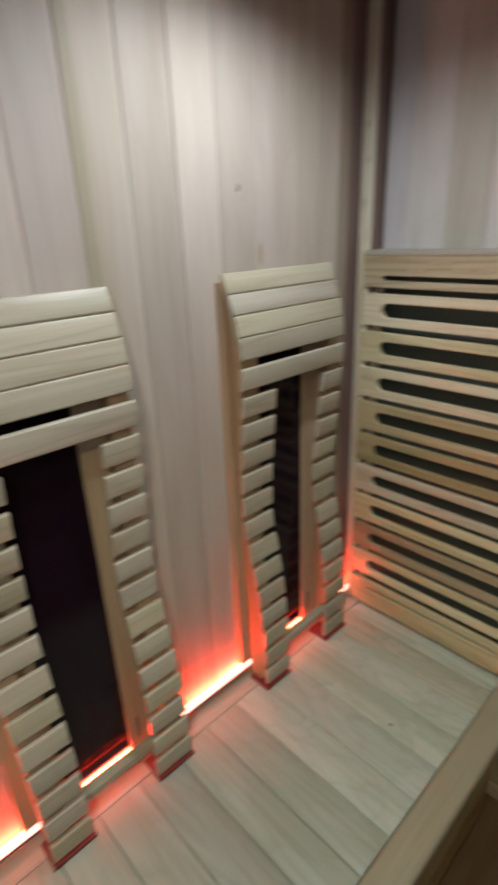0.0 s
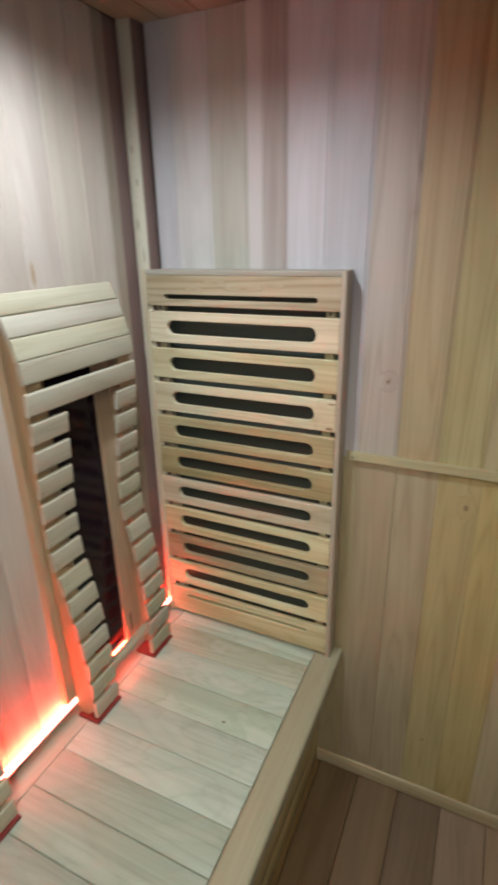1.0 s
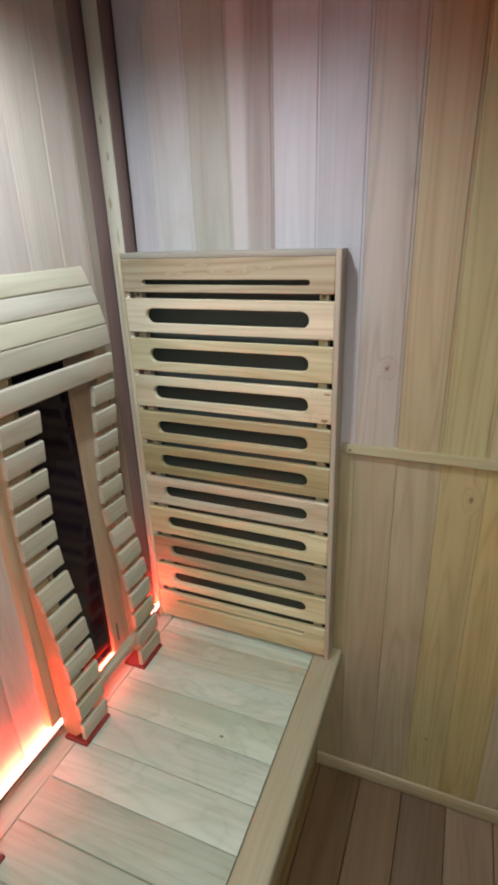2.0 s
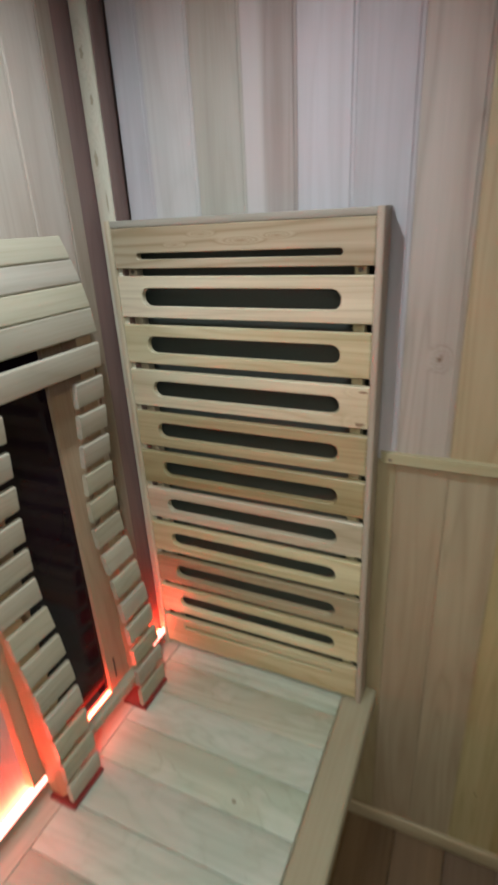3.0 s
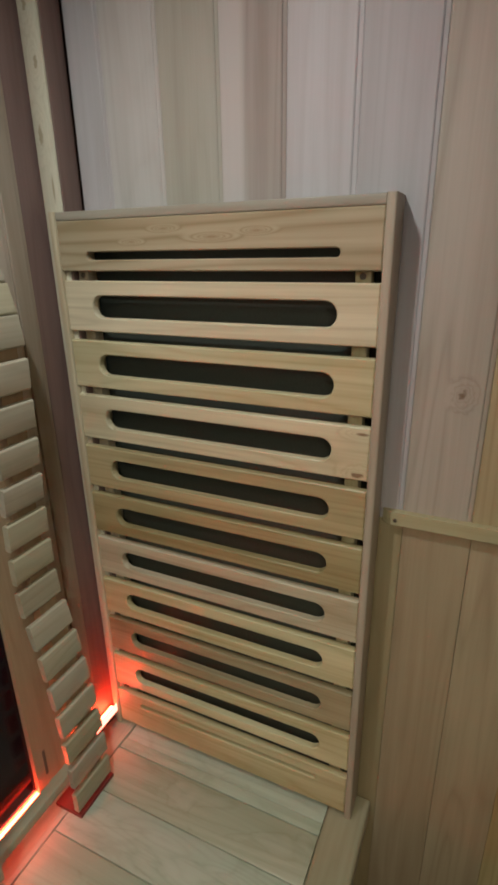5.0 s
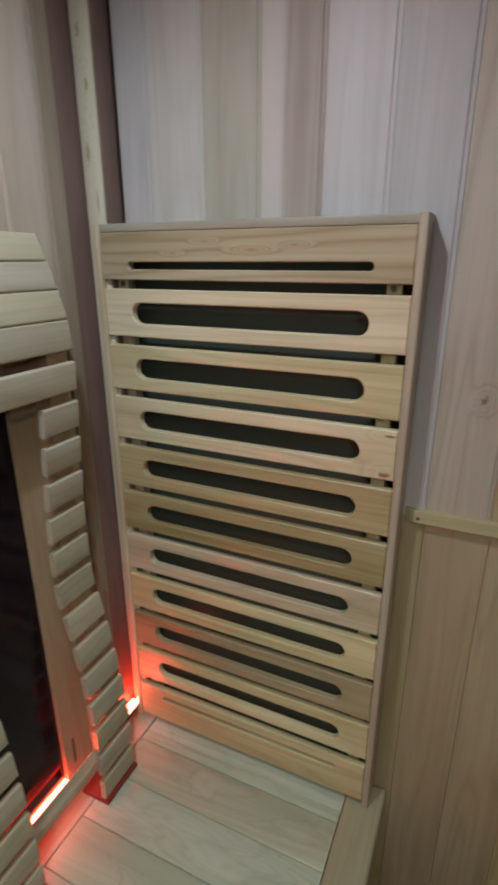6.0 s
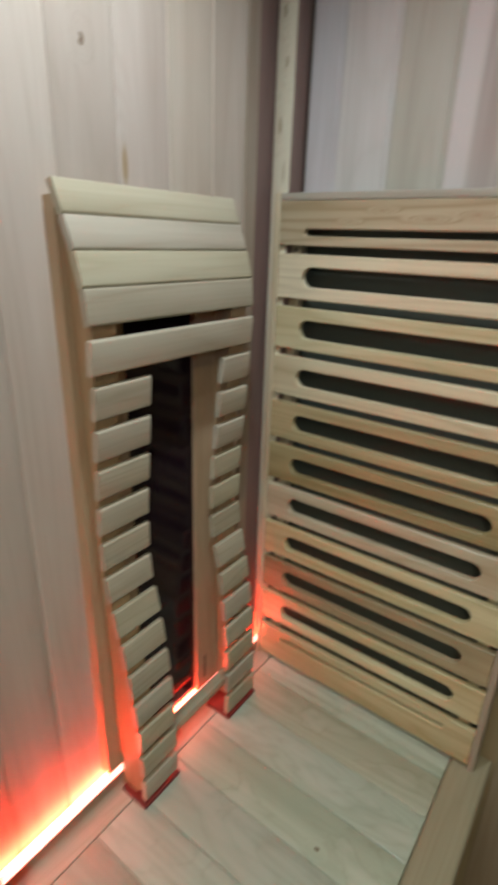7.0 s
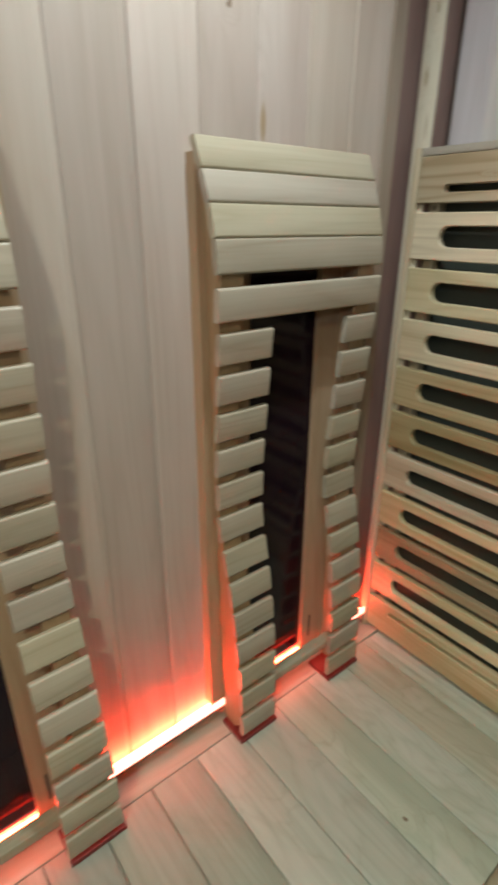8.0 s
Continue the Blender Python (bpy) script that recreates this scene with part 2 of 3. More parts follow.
heater_plate = plain("carbon_heater_plate", (0.055, 0.064, 0.053), 0.42, 0.0, 220.0, 0.3)
black_glass = plain("black_heater_glass", (0.013, 0.006, 0.011), 0.11, 0.0, 5.0, 0.1)
black_glass.node_tree.nodes["Principled BSDF"].inputs["Specular IOR Level"].default_value = 0.22
led_red = plain("red_led", (0.8, 0.2, 0.1), 0.5, 0.0, 5.0, 0.02, (1.0, 0.042, 0.014), 155.0)
# helper emitter: imitates strip light spilling under the bottom rails
rail_glow_mat = plain("added_red_rail_glow", (0.6, 0.1, 0.06), 0.5, 0.0, 5.0, 0.02, (1.0, 0.030, 0.012), 16.0)
# glow that imitates the burnt-out wall just above the strip
strip_bloom = plain("pale_strip_bloom", (0.8, 0.4, 0.35), 0.4, 0.0, 5.0, 0.02, (1.0, 0.24, 0.17), 8.0)
# colour of the red-lit shade under the lowest slats
red_lit_shade = plain("dark_red_lit_shade", (0.20, 0.022, 0.016), 0.55, 0.0, 60.0, 0.2)
steel = plain("nail_steel", (0.20, 0.17, 0.14), 0.4, 0.8)
white_rim = plain("white_lamp_rim", (0.75, 0.74, 0.72), 0.4)
fill_lens = plain("warm_fill_lens", (0.8, 0.8, 0.8), 0.4, 0, 5, 0.02, (1.0, 0.86, 0.56), 5.0)
lamp_lens = plain("lamp_lens", (0.8, 0.8, 0.8), 0.4, 0, 5, 0.02, (0.96, 1.0, 0.86), 6.0)


# ---- building helpers ----
def mesh_of(name, verts, faces, mat):
    me = bpy.data.meshes.new(name)
    me.from_pydata([tuple(v) for v in verts], [], faces)
    me.update()
    me.materials.append(mat)
    return me


def prism(name, outline, length, mat, smooth=False):
    """A bar along x, centred on its length, with the closed outline in (y, z)."""
    k = len(outline)
    verts = [(-length / 2, y, z) for y, z in outline] + [(length / 2, y, z) for y, z in outline]
    faces = [(i, (i + 1) % k, k + (i + 1) % k, k + i) for i in range(k)]
    faces += [tuple(range(k))[::-1], tuple(range(k, 2 * k))]
    me = mesh_of(name, verts, faces, mat)
    bm = bmesh.new()
    bm.from_mesh(me)
    bmesh.ops.recalc_face_normals(bm, faces=bm.faces)
    bm.to_mesh(me)
    bm.free()
    if smooth:
        for p in me.polygons:
            p.use_smooth = len(p.vertices) == 4
        me.set_sharp_from_angle(angle=radians(35))
    return me


def rounded(width, thick, r, steps=3):
    """A rounded rectangle in (y, z), its back at z = 0."""
    pts = []
    for cy, cz, a0 in ((width / 2 - r, thick - r, 0), (-width / 2 + r, thick - r, 90), (-width / 2 + r, r, 180), (width / 2 - r, r, 270)):
        for i in range(steps + 1):
            a = radians(a0 + 90 * i / steps)
            pts.append((cy + r * math.cos(a), cz + r * math.sin(a)))
    return pts


MESHES = {}


def bar_mesh(length, width, thick, r, mat, steps=3):
    key = (round(length, 4), round(width, 4), round(thick, 4), r, mat.name, steps)
    if key not in MESHES:
        MESHES[key] = prism("bar", rounded(width, thick, r, steps), length, mat, steps > 1)
    return MESHES[key]


def axes(origin, along, out):
    """A pose whose x runs along and whose z points out."""
    x, z = Vector(along).normalized(), Vector(out).normalized()
    y = z.cross(x)
    return Matrix.Translation(origin) @ Matrix((x, y, z)).transposed().to_4x4()


def place(name, me, m, parent=None, label=""):
    ob = new(name, me)
    if parent is not None:
        ob.parent = parent
        m = parent.matrix_basis.inverted() @ m
    ob.matrix_basis = m
    return tagged(ob, label)


def box_mesh(name, x0, x1, y0, y1, z0, z1, mat):
    v = [(x, y, z) for x in (x0, x1) for y in (y0, y1) for z in (z0, z1)]
    f = [(0, 1, 3, 2), (4, 6, 7, 5), (0, 4, 5, 1), (2, 3, 7, 6), (0, 2, 6, 4), (1, 5, 7, 3)]
    return mesh_of(name, v, f, mat)


def structure(name, me, label, category):
    ob = new(name, me)
    return tagged(ob, label, category, kind="structure")


def root(name, at, label, category, group=""):
    ob = new(name)
    ob.empty_display_size = 0.05
    ob.matrix_basis = Matrix.Translation(at)
    return tagged(ob, label, category, group)


# ---- shell of the cabin ----
T = 0.012                        # thickness of the lining boards
PITCH = 0.0908
wall_back = structure("wall_back", box_mesh("wall_back", LEFT - 0.05, 0.05, T, 0.07, -0.05, CEIL + 0.05, backing),
                      "back wall lined with pale upright softwood boards", "wall")
wall_side = structure("wall_side", box_mesh("wall_side", T + 0.008, 0.07, FRONT - 0.05, T - 0.0005, -0.05, CEIL + 0.05, backing),
                      "side wall lined with upright softwood boards", "wall")
wall_left = structure("wall_left", box_mesh("wall_left", LEFT - 0.07, LEFT - T, FRONT - 0.05, T - 0.0005, -0.05, CEIL + 0.05, backing),
                      "opposite side wall lined with softwood boards", "wall")
wall_front = structure("wall_front", box_mesh("wall_front", DOOR1, T - 0.0005, FRONT - 0.07, FRONT - T, -0.05, CEIL + 0.05, backing),
                       "front wall lined with softwood boards beside the doorway", "wall")
wall_lintel = structure("wall_lintel", box_mesh("wall_lintel", LEFT - T + 0.0005, DOOR1 - 0.0005, FRONT - 0.07, FRONT - T, LINTEL, CEIL + 0.05, backing),
                        "boarded wall over the doorway", "wall")

# plain painted hall outside the open doorway, unseen, added round the cool fill
hall_paint = plain("hall_wall_paint", (0.42, 0.41, 0.39), 0.7, 0.0, 6.0, 0.06)
HX0, HX1, HY0, HY1, HZ = -3.40, 0.30, -3.10, FRONT - 0.075, 2.40
for name, size, label, category in (
        ("floor_hall", (HX0, HX1, HY0, HY1, -0.10, -0.012), "plain dull floor outside the doorway", "floor"),
        ("ceiling_hall", (HX0, HX1, HY0, HY1, HZ, HZ + 0.05), "plain painted ceiling outside the doorway", "ceiling"),
        ("wall_hall_west", (HX0 - 0.05, HX0, HY0, HY1, -0.10, HZ), "plain painted wall outside the doorway", "wall"),
        ("wall_hall_east", (HX1, HX1 + 0.05, HY0, HY1, -0.10, HZ), "plain painted wall outside the doorway", "wall"),
        ("wall_hall_south", (HX0, HX1, HY0 - 0.05, HY0, -0.10, HZ), "plain painted wall outside the doorway", "wall")):
    structure(name, box_mesh(name, *size, hall_paint), label, category)

UP = (0, 0, 1)


def board_outline(width, ease, shelf=0.0055, drop=0.0018):
    """Tongue-and-groove board in (y, z): eased edges and a narrow sunk shelf along one side."""
    h = width / 2
    if ease < 0.0015:
        return [(-h, 0.0), (h, 0.0), (h, T - ease), (h - ease, T), (-h + ease, T), (-h, T - ease)]
    return [(-h, 0.0), (h, 0.0), (h, T - ease), (h - 0.35 * ease, T - 0.3 * ease), (h - ease, T), (-h + shelf + 0.0022, T), (-h + shelf + 0.0006, T - 0.0008),
            (-h + shelf, T - drop), (-h + 0.0008, T - drop), (-h, T - drop - 0.0008)]


def board_mesh(length, width, ease, mat):
    key = ("board", round(length, 4), round(width, 4), ease, mat.name)
    if key not in MESHES:
        MESHES[key] = prism("board", board_outline(width, ease), length, mat)
    return MESHES[key]


def lining(parent, start, stop, z0, z1, point, out, mat, special=None, pitch=0.0909, back=0.0, ease=0.0018):
    """Upright boards with eased edges from start to stop along a wall; point(s) gives the place on the wall."""
    s, i = start, 0
    while s < stop - 0.004:
        w = min(pitch, stop - s)
        m = (special or {}).get(i, mat)
        me = board_mesh(z1 - z0, w - 0.0003, ease, m)
        px, py = point(s + w / 2)
        jut = random.uniform(-0.0012, 0.0012) - back
        o = Vector((px, py, (z0 + z1) / 2)) - Vector(out) * (T - jut)
        place("board", me, axes(o, UP, out), parent)
        s += w
        i += 1


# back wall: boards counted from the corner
# the first two carry the corner's shade in their colour
lining(wall_back, 0.002, 0.0850, 0.0, CEIL, lambda s: (-s, 0), (0, -1, 0), shaded_corner_wood, back=0.004)
lining(wall_back, 0.0852, 0.1200, 0.0, CEIL, lambda s: (-s, 0), (0, -1, 0), part_shade_wood)
lining(wall_back, 0.1202, 0.2000, 0.0, CEIL, lambda s: (-s, 0), (0, -1, 0), wall_wood)
lining(wall_back, 0.2000, -LEFT, 0.0, CEIL, lambda s: (-s, 0), (0, -1, 0), wall_wood, {1: mark_wood_back, 2: knot_wood_back, 5: stripe_wood}, 0.0918)
# side wall: two tiers, met by a batten
MID = 1.067
lining(wall_side, 0.0420, 0.1008, MID, CEIL, lambda s: (0, -s), (-1, 0, 0), lilac_wood)
lining(wall_side, 0.1010, -FRONT, MID, CEIL, lambda s: (0, -s), (-1, 0, 0), wall_wood, {0: grey_wood, 1: sage_wood, 2: banded_wood, 3: lilac_wood, 4: lilac_wood, 5: knot_wood_side, 6: tan_wood, 7: yellow_wood, 8: yellow_wood, 9: tan_wood, 10: yellow_wood, 11: tan_wood}, 0.0925)
lining(wall_side, 0.0080, -FRONT, 0.0, MID - 0.001, lambda s: (0, -s), (-1, 0, 0), lower_wood, {5: shaded_lower_wood, 6: shaded_lower_wood, 8: knot_wood_low}, 0.0930, ease=0.0008)
lining(wall_left, 0.0, -FRONT, 0.0, CEIL, lambda s: (LEFT, -s), (1, 0, 0), unseen_dark_wood)
lining(wall_front, 0.0, -DOOR1, 0.0, CEIL, lambda s: (-s, FRONT), (0, 1, 0), unseen_dark_wood)
lining(wall_lintel, -DOOR1, -LEFT, LINTEL, CEIL, lambda s: (-s, FRONT), (0, 1, 0), unseen_dark_wood)

floor = structure("floor", box_mesh("floor", LEFT - 0.05, 0.05, FRONT - 0.05, 0.05, -0.10, 0.006, backing),
                  "brown wooden floor boards with a dull sheen", "floor")
s = -0.03
while s > FRONT:
    place("board", bar_mesh(-LEFT + 0.02, 0.1185, 0.012, 0.002, floor_wood, 2), axes((LEFT / 2, s - 0.06, 0.006), (1, 0, 0), UP), floor)
    s -= 0.12

# ceiling: one mesh of boards
verts, faces = [], []
outline = rounded(PITCH - 0.0016, 0.012, 0.0028, 2)
k, n_boards = len(outline), int(-FRONT / PITCH) + 1
for i in range(n_boards):
    b = len(verts)
    for x in (LEFT, 0.0):
        verts += [(x, -(i + 0.5) * PITCH + y, CEIL + 0.012 - z) for y, z in outline]
    faces += [(b + j, b + k + j, b + k + (j + 1) % k, b + (j + 1) % k) for j in range(k)]
b = len(verts)
verts += [(x, y, z) for x in (LEFT - 0.06, 0.06) for y in (FRONT - 0.06, 0.06) for z in (CEIL + 0.0125, CEIL + 0.06)]
faces += [tuple(b + j for j in q) for q in ((0, 1, 3, 2), (4, 6, 7, 5), (0, 4, 5, 1), (2, 3, 7, 6), (0, 2, 6, 4), (1, 5, 7, 3))]
structure("ceiling", mesh_of("ceiling", verts, faces, ceil_wood), "brown boarded softwood ceiling", "ceiling")

post = structure("trim", bar_mesh(CEIL, 0.035, 0.042, 0.002, post_wood, 2), "knotty square softwood corner post", "trim")
post.matrix_basis = axes((0.0, -0.0180, CEIL / 2), UP, (-1, 0, 0))
# thin dark strip paints the shade on the post's side face
place("side_strip", bar_mesh(CEIL - 0.002, 0.0395, 0.0035, 0.0008, shaded_corner_wood, 2), axes((-0.0205, -0.0358, CEIL / 2), UP, (0, -1, 0)), post, "dark strip painting the shaded side of the post")

batten = structure("trim", prism("trim", [(0.0, 0.0), (0.0, 0.004), (0.007, 0.0100), (0.013, 0.0125), (0.60, 0.0125), (0.60, 0.0)], 0.020, batten_wood),
                   "pale batten with a bevelled end over the joint of the wall boards", "trim")
batten.matrix_basis = axes((0.0, -0.537, MID + 0.0065), (0, 0, -1), (-1, 0, 0))
place("nail", prism("nail", [(0.003 * math.cos(a * math.pi / 4), 0.003 * math.sin(a * math.pi / 4)) for a in range(8)], 0.003, steel),
      axes((-0.0120, -0.556, MID + 0.004), (-1, 0, 0), UP), batten, "dark nail head")

foot_trim = structure("baseboard", bar_mesh(0.66, 0.050, 0.010, 0.005, lower_wood, 3), "low softwood skirting along the floor", "baseboard")
foot_trim.matrix_basis = axes((0.0, -0.498 - 0.33, 0.0435), (0, -1, 0), (-1, 0, 0))

REST_A, REST_B = -0.3205, -0.8785              # middles of the two backrests
led = root("led_strip", (LEFT / 2, 0, BENCH + 0.030), "glowing red light strip along the wall behind the bench", "light strip")
LED_MID, LED_LONG = (LEFT - 0.046) / 2, -LEFT - 0.050
place("housing", bar_mesh(LED_LONG, 0.003, 0.0205, 0.0008, white_rim, 2), axes((LED_MID, -0.0008, BENCH + 0.0325), (1, 0, 0), (0, -1, 0)), led, "white plastic channel")
place("diffuser", bar_mesh(LED_LONG - 0.006, 0.0165, 0.0030, 0.0010, led_red, 2), axes((LED_MID, -0.0105, BENCH + 0.0345), (1, 0, 0), UP), led, "glowing red diffuser")
# glowing lip added so the strip looks as thick as its bloom
place("cover", bar_mesh(LED_LONG - 0.004, 0.0185, 0.0014, 0.0006, strip_bloom, 2), axes((LED_MID, -0.0197, BENCH + 0.0438), (1, 0, 0), (0, -1, 0)), led, "added pale pink glowing lip imitating the overbright wall")


def ceiling_lamp(at, lens, label):
    r = root("ceiling_light", (at[0], at[1], CEIL), label, "ceiling light")
    outer, inner = 0.05, 0.038
    verts, faces, n = [], [], 32
    for rad, z in ((outer, 0.0), (outer, -0.004), (outer - 0.004, -0.008), (inner, -0.006), (inner, 0.0)):
        verts += [(rad * math.cos(2 * math.pi * i / n), rad * math.sin(2 * math.pi * i / n), z) for i in range(n)]
    for j in range(4):
        faces += [(j * n + i, j * n + (i + 1) % n, (j + 1) * n + (i + 1) % n, (j + 1) * n + i) for i in range(n)]
    place("rim", mesh_of("rim", verts, faces, white_rim), r.matrix_basis, r)
    disc = [(inner * math.cos(2 * math.pi * i / n), inner * math.sin(2 * math.pi * i / n), z) for z in (-0.002, 0.0) for i in range(n)]
    sides = [(i, (i + 1) % n, n + (i + 1) % n, n + i) for i in range(n)]
    place("lens", mesh_of("lens", disc, [tuple(range(n))] + sides, lens), r.matrix_basis, r)


for x, y, watts in DOWNLIGHTS:
    ceiling_lamp((x, y), lamp_lens, "round recessed white ceiling downlight")
# fitting made up to go with the warm fill
ceiling_lamp(FRONT_FILL, fill_lens, "added warm ceiling fill light, out of view")

# ---- bench ----
bench = root("bench", (-0.7, -0.28, 0), "pale softwood bench with cross boards and a front rail", "bench")
RAIL_IN, RAIL_OUT = -0.488, -0.558
place("front_rail", bar_mesh(-LEFT - 0.003, RAIL_IN - RAIL_OUT, 0.040, 0.008, rail_wood, 4),
      axes(((LEFT - 0.003) / 2, (RAIL_IN + RAIL_OUT) / 2, BENCH - 0.0385), (1, 0, 0), UP), bench, "smooth rounded front rail")
BENCH_BOARDS = {0: bench_tan_wood, 1: bench_pale_wood, 2: bench_knot_wood}     # counted from the heater panel
x, row = -0.1000, 0
while x > LEFT + 0.01:
    w = min(0.0885 if x > -0.11 else 0.0932, x - LEFT)
    place("board", bar_mesh(0.4285, w - 0.0009, 0.020, 0.0026, BENCH_BOARDS.get(row, bench_grey_wood if row > 4 else bench_wood), 2),
          axes((x - w / 2, -0.2735, BENCH - 0.020 + random.uniform(-0.0006, 0.0006)), (0, 1, 0), UP), bench)
    x -= w
    row += 1
place("back_board", bar_mesh(-LEFT - 0.004, 0.0545, 0.020, 0.0015, strip_wood, 2), axes(((LEFT - 0.002) / 2, -0.0295, BENCH - 0.0195), (1, 0, 0), UP), bench, "pale board along the wall")
for a, b_, dz in ((-0.0992, -0.0765, -0.001), (-0.0755, -0.003, -0.0035)):
    place("end_strip", bar_mesh(0.4285, b_ - a, 0.018, 0.0015, bench_wood, 2), axes(((a + b_) / 2, -0.2735, BENCH - 0.018 + dz), (0, 1, 0), UP), bench)
place("frame", box_mesh("frame", LEFT + 0.01, -0.004, -0.480, -0.004, BENCH - 0.05, BENCH - 0.0225, backing), Matrix(), bench, "dark underside frame")
z = 0.020
while z < BENCH - 0.06:
    h = min(0.088, BENCH - 0.04 - z)
    place("front_board", bar_mesh(-LEFT - 0.006, h - 0.0016, 0.012, 0.0025, lower_wood, 2),
          axes((LEFT / 2, -0.485, z + h / 2), (1, 0, 0), (0, -1, 0)), bench)
    z += h

# ---- heater panel on the side wall ----
DEEP = 0.050
heater = root("heater_panel", (0, -0.267, BENCH), "slatted wooden infrared heater panel standing on the bench end", "heater panel")
Y0, Y1, ZTOP = -0.015, -0.532, 1.498
SIDE = 0.012
for y, m in ((Y0 - SIDE / 2, slat_wood), (Y1 + SIDE / 2, side_wood)):
    place("side_board", bar_mesh(ZTOP - BENCH - 0.001, SIDE, DEEP + 0.003, 0.003, m, 3),
          axes((0, y, (ZTOP + BENCH + 0.001) / 2), UP, (-1, 0, 0)), heater)
SPAN = Y0 - Y1 - 2 * SIDE - 0.001
MIDY = (Y0 + Y1) / 2
place("top_board", bar_mesh(SPAN, 0.012, DEEP, 0.0015, edge_wood, 2), axes((0, MIDY, ZTOP - 0.0065), (0, -1, 0), (-1, 0, 0)), heater)
place("heating_plate", box_mesh("heating_plate", -0.010, -0.002, Y1 + SIDE + 0.001, Y0 - SIDE - 0.001, BENCH + 0.02, ZTOP - 0.014, heater_plate), Matrix(), heater, "dark carbon heating plate")
for y in (Y0 - SIDE - 0.026, Y1 + SIDE + 0.026):
    place("batten", bar_mesh(ZTOP - BENCH - 0.016, 0.020, 0.020, 0.0015, slat_wood, 2),
          axes((-0.0125, y, (ZTOP + BENCH - 0.012) / 2), UP, (-1, 0, 0)), heater)


def slotted(length, h0, h1, half, r, mat, thick=0.0115, c=0.0016, steps=10):
    """A slat along x from h0 to h1 in y, with a slot of half-length half and radius r round y = 0."""
    xs = half - r
    loop_in = [(xs + r * math.sin(math.pi * i / steps), -r * math.cos(math.pi * i / steps)) for i in range(steps + 1)]
    loop_in += [(-x, -y) for x, y in loop_in]
    k = len(loop_in)

    def level(d, z):
        o = [(-length / 2 + d, h0 + d), (-xs, h0 + d), (xs, h0 + d), (length / 2 - d, h0 + d),
             (length / 2 - d, h1 - d), (xs, h1 - d), (-xs, h1 - d), (-length / 2 + d, h1 - d)]
        f = (r + d) / r
        n = [((x - math.copysign(xs, x)) * f + math.copysign(xs, x), y * f) for x, y in loop_in]
        return [(x, y, z) for x, y in o + n]

    verts = level(c, thick) + level(0, thick - c) + level(0, 0)
    per, half_k, faces = 8 + k, steps + 1, []
    for base, flip in ((0, False), (2 * per, True)):
        inn = base + 8
        polys = [[base + 1, base + 2, inn, inn + k - 1],
                 [base + 2, base + 3, base + 4, base + 5] + [inn + i for i in range(half_k - 1, -1, -1)],
                 [base + 5, base + 6, inn + half_k, inn + half_k - 1],
                 [base + 6, base + 7, base, base + 1] + [inn + i for i in range(k - 1, half_k - 1, -1)]]
        faces += [tuple(p[::-1]) if flip else tuple(p) for p in polys]
    for lv in range(2):
        a, b = lv * per, (lv + 1) * per
        faces += [(b + i, b + (i + 1) % 8, a + (i + 1) % 8, a + i) for i in range(8)]
        faces += [(a + 8 + i, a + 8 + (i + 1) % k, b + 8 + (i + 1) % k, b + 8 + i) for i in range(k)]
    return mesh_of("slat", verts, faces, mat)


STEP, SLAT, SLOT0 = 0.0912, 0.0765, 1.3612
FACE = -DEEP + 0.0115
regular = slotted(SPAN, -SLAT / 2, SLAT / 2, 0.194, 0.0168, slat_wood)
for y in (Y0 - SIDE - 0.026, Y1 + SIDE + 0.026):
    place("screw", prism("screw", [(0.0042 * math.cos(a * math.pi / 5), 0.0042 * math.sin(a * math.pi / 5)) for a in range(10)], 0.0015, steel),
          axes((-0.0330, y, SLOT0 + STEP / 2), (-1, 0, 0), UP), heater, "dark screw head")
olive = slotted(SPAN, -SLAT / 2, SLAT / 2, 0.194, 0.0168, olive_wood)
split = slotted(SPAN, -SLAT / 2, SLAT / 2, 0.194, 0.0168, split_wood)
for i in range(9):
    place("slat", {2: split, 3: olive, 4: olive, 7: olive}.get(i, regular), axes((FACE + random.uniform(-0.0006, 0.0006), MIDY, SLOT0 - i * STEP), (0, -1, 0), (-1, 0, 0)), heater)
place("slat", slotted(SPAN, -0.0215, 0.0500, 0.195, 0.0055, figured_wood), axes((FACE, MIDY, 1.4350), (0, -1, 0), (-1, 0, 0)), heater, "top slat with a narrow slot")
place("slat", slotted(SPAN, -0.060, 0.025, 0.190, 0.0045, slat_wood), axes((FACE, MIDY, 0.5500), (0, -1, 0), (-1, 0, 0)), heater, "bottom slat with a narrow slot")


# ---- backrests with heater glass ----
CURVE = ((1.50, -0.017), (1.486, -0.023), (1.449, -0.039), (1.409, -0.055), (1.367, -0.067), (1.322, -0.072), (1.283, -0.072), (1.23, -0.065),
         (1.17, -0.060), (1.11, -0.054), (1.05, -0.048), (0.99, -0.046), (0.93, -0.046), (0.90, -0.052), (0.853, -0.063), (0.79, -0.073),
         (0.735, -0.080), (0.69, -0.084), (0.63, -0.087), (0.56, -0.089), (0.48, -0.089))


def curve_y(z):
    zs, ys = [p[0] for p in CURVE][::-1], [p[1] for p in CURVE][::-1]
    return sum(float(np.interp(z + d, zs, ys)) for d in (-0.02, -0.01, 0, 0.01, 0.02)) / 5


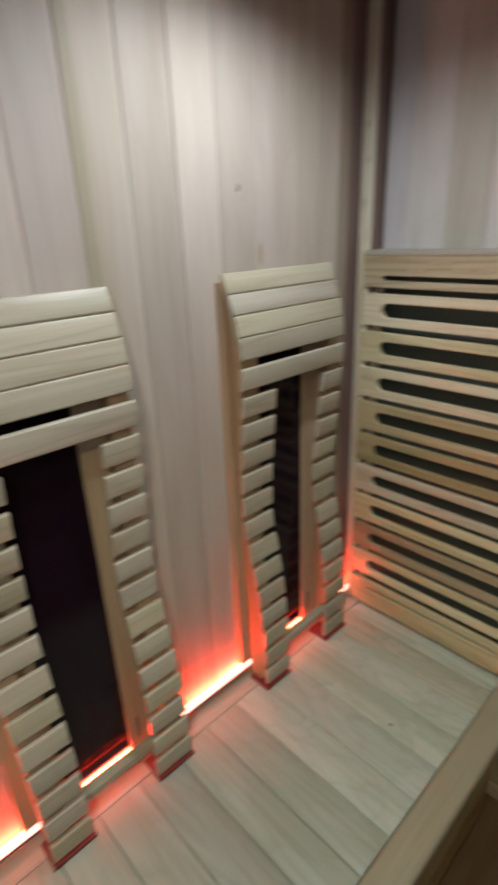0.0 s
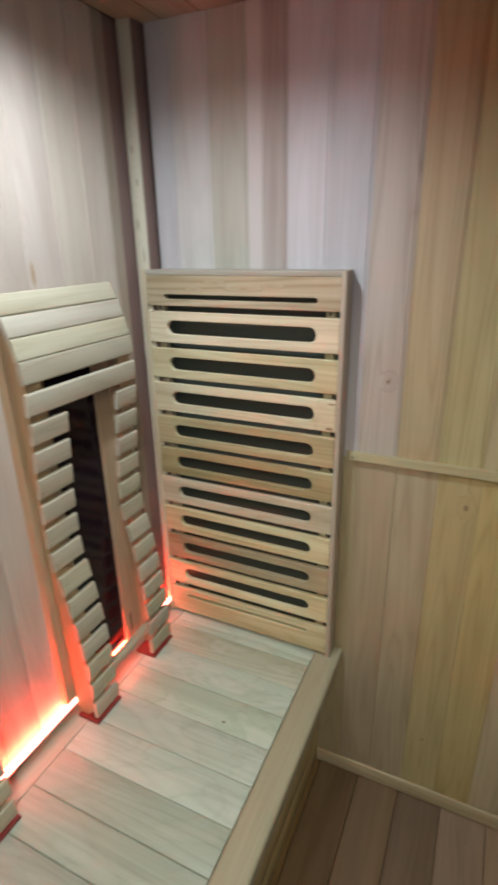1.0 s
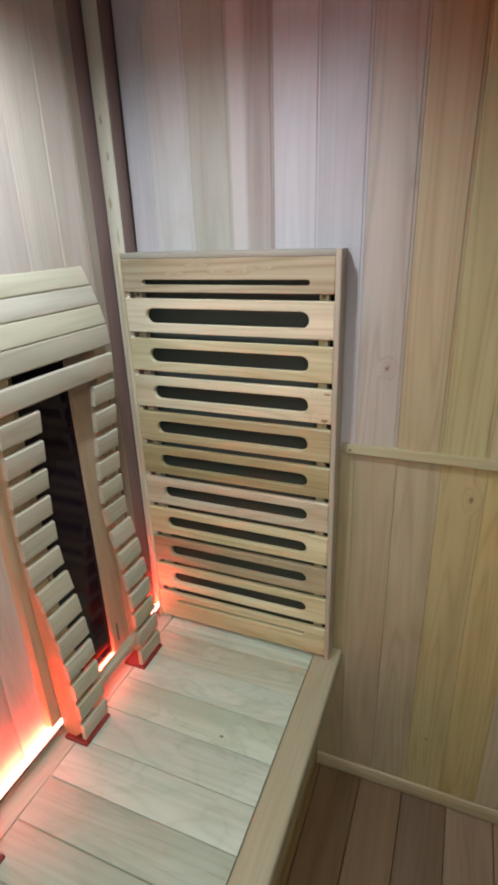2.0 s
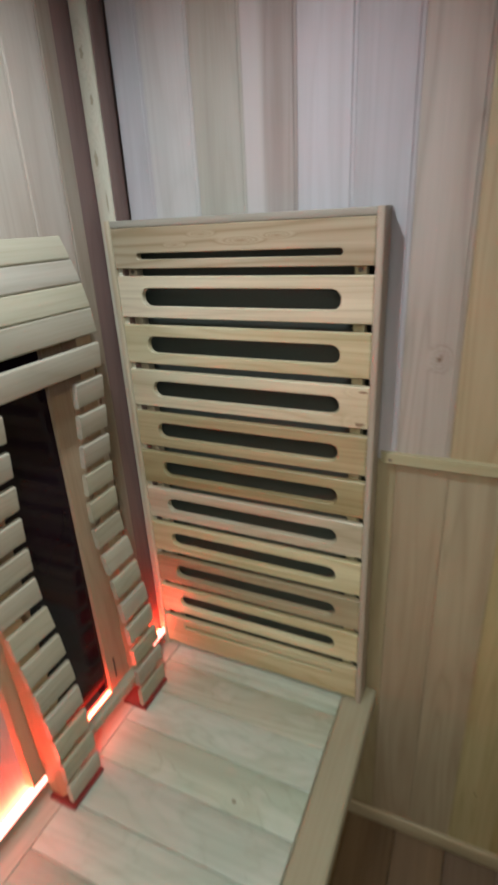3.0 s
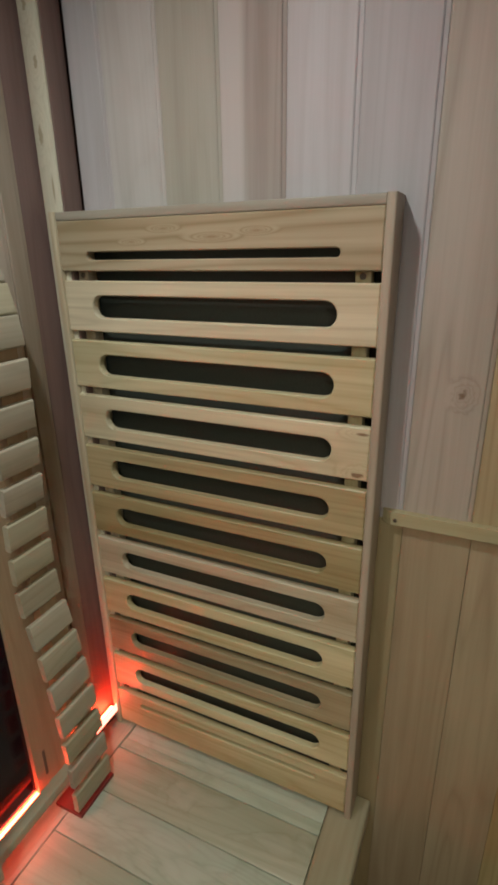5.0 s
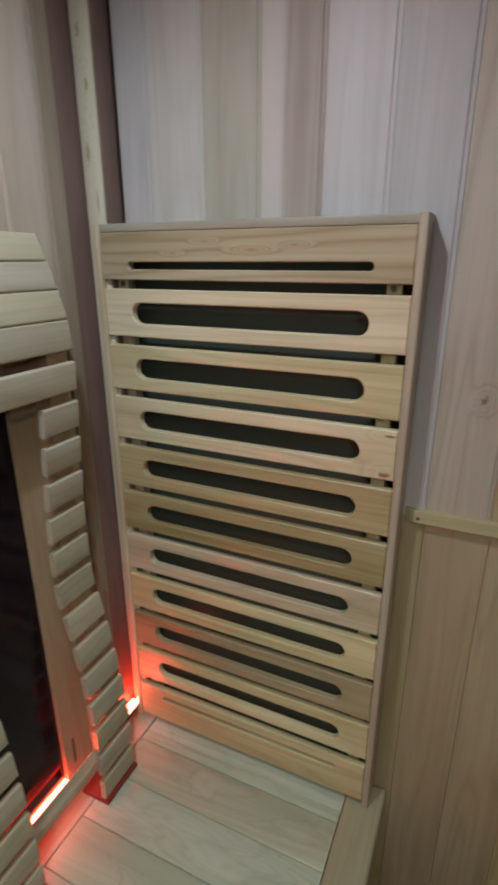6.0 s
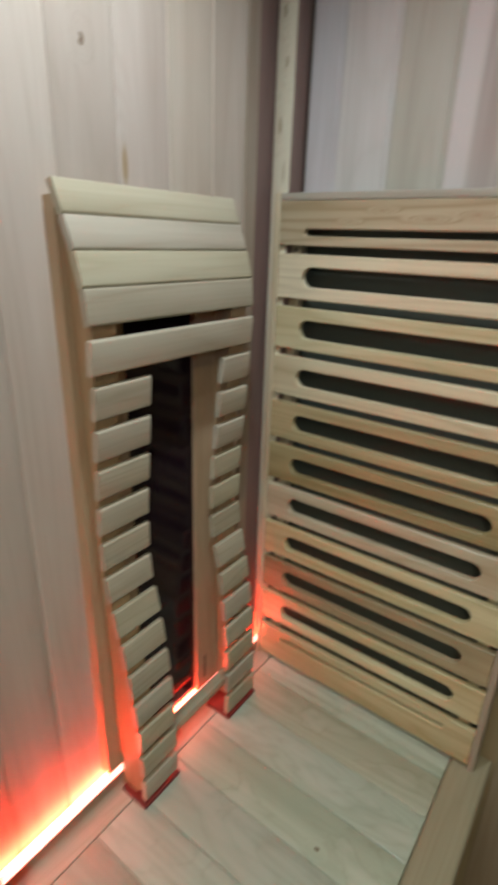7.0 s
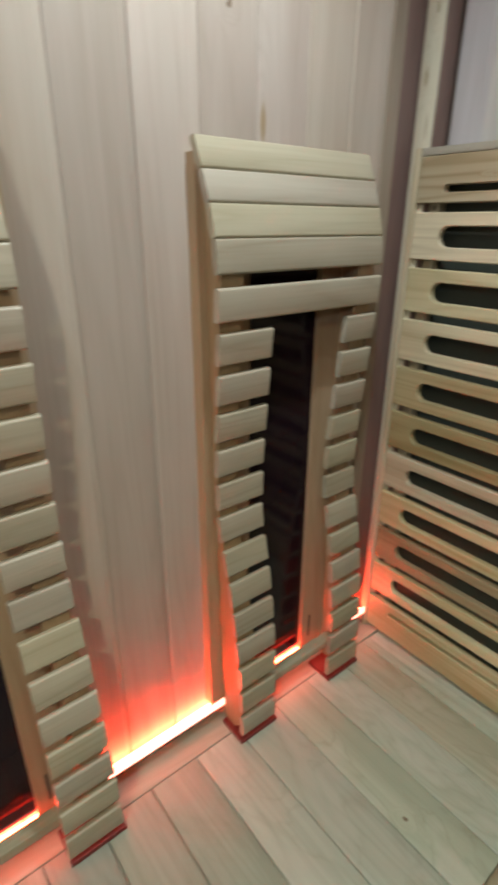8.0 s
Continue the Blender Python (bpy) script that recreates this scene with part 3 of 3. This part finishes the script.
def backrest(cx):
    thick = 0.011
    r = root("backrest", (cx, 0, BENCH), "pale curved wooden slat backrest round a black heater glass", "backrest", "backrests on the bench wall")
    half = 0.1615

    def lean(z):
        """How far the slats reach to the side at a height: the rest hangs a little askew."""
        return 0.0215 * min(max((z - 0.55) / 0.69, 0.0), 1.0)

    def slat(x0, x1, top, bottom):
        zm = (top + bottom) / 2
        t = Vector((0, curve_y(top) - curve_y(bottom), top - bottom)).normalized()
        out = Vector((0, -t.z, t.y))
        o = Vector((cx + (x0 + x1) / 2, curve_y(zm), zm)) - out * thick
        place("slat", bar_mesh(x1 - x0, (top - bottom) / max(t.z, 0.5), thick, 0.0032, rest_wood, 3), axes(o, (1, 0, 0), out), r)

    for top, bottom in ((1.4800, 1.4435), (1.4425, 1.4055), (1.4045, 1.3650), (1.3640, 1.3215), (1.3045, 1.2610)):
        slat(-half - lean(bottom), half - 0.003 - lean(bottom), top, bottom)
    for i in range(13):
        top = 1.2450 - i * 0.0587
        d = lean(top - 0.02)
        slat(-half + 0.005 - d, -half + 0.083 - 0.3 * d, top, top - 0.0435)
        slat(half - 0.090, half - 0.0025 - 0.9 * d, top, top - 0.0435)
    # curved ribs that carry the slats
    zs = [1.478 - i * (1.478 - BENCH - 0.0095) / 44 for i in range(45)]
    for x in (-half + 0.010, half - 0.046):
        front = [(curve_y(z) + thick + 0.0005 + (0.022 if z < 0.502 else 0.0), z) for z in zs]
        back = [(-0.0240, BENCH + 0.0095), (-0.0240, 0.530), (-0.0215, 0.530), (-0.0215, 1.450)]
        out = [(y, z) for y, z in front if y < -0.0216] + back
        me = prism("rib", out, 0.036, dark_end_wood)
        for v in me.vertices:
            v.co.x -= 0.9 * lean(v.co.z)
        place("rib", me, Matrix.Translation((cx + x + 0.018, 0, 0)), r, "curved pine rib")
    # thin plates added to paint the red-lit shade where the slats end
    for x0, x1 in ((-half + 0.001, -half + 0.086), (half - 0.0885, half + 0.001)):
        place("foot", bar_mesh(x1 - x0, 0.0610, 0.0085, 0.0015, red_lit_shade, 2), axes((cx + (x0 + x1) / 2, -0.0600, BENCH + 0.0005), (1, 0, 0), UP), r, "dark red plate imitating red-lit shade at the feet")
    # timber surround of the glass, flat on the wall
    inner0, inner1 = -0.092, 0.0530
    for x0, x1 in ((-half - 0.018, inner0), (inner1, half - 0.012)):
        place("stile", box_mesh("stile", x0, x1, -0.0210, -0.0008, 0.530, 1.462, upright_wood), Matrix.Translation((cx, 0, 0)), r)
    place("glass", box_mesh("glass", inner0, inner1, -0.0125, -0.004, 0.538, 1.36, black_glass), Matrix.Translation((cx, 0, 0)), r, "glossy black heater glass")
    place("top_rail", box_mesh("top_rail", inner0, inner1, -0.0205, -0.0008, 1.362, 1.460, upright_wood), Matrix.Translation((cx, 0, 0)), r)
    place("slot", box_mesh("slot", inner1 + 0.019, inner1 + 0.0245, -0.0216, -0.0205, 0.556, 0.612, backing), Matrix.Translation((cx, 0, 0)), r, "dark narrow slot in the stile")
    # added emitter, reddens the bench below as the wall strip would
    place("rail_glow", box_mesh("rail_glow", -half + 0.090, half - 0.094, -0.0400, -0.0345, 0.5362, 0.5378, rail_glow_mat), Matrix.Translation((cx, 0, 0)), r, "added red emitter for strip light passing under the rail")
    place("bottom_rail", bar_mesh(2 * half - 0.082, 0.019, 0.022, 0.002, rest_wood, 2), axes((cx, -0.0360, BENCH + 0.0675), (1, 0, 0), (0, -1, 0)), r)
    return r


first = backrest(REST_A)
copy_thing(first, Matrix.Translation((REST_B, 0, BENCH)))
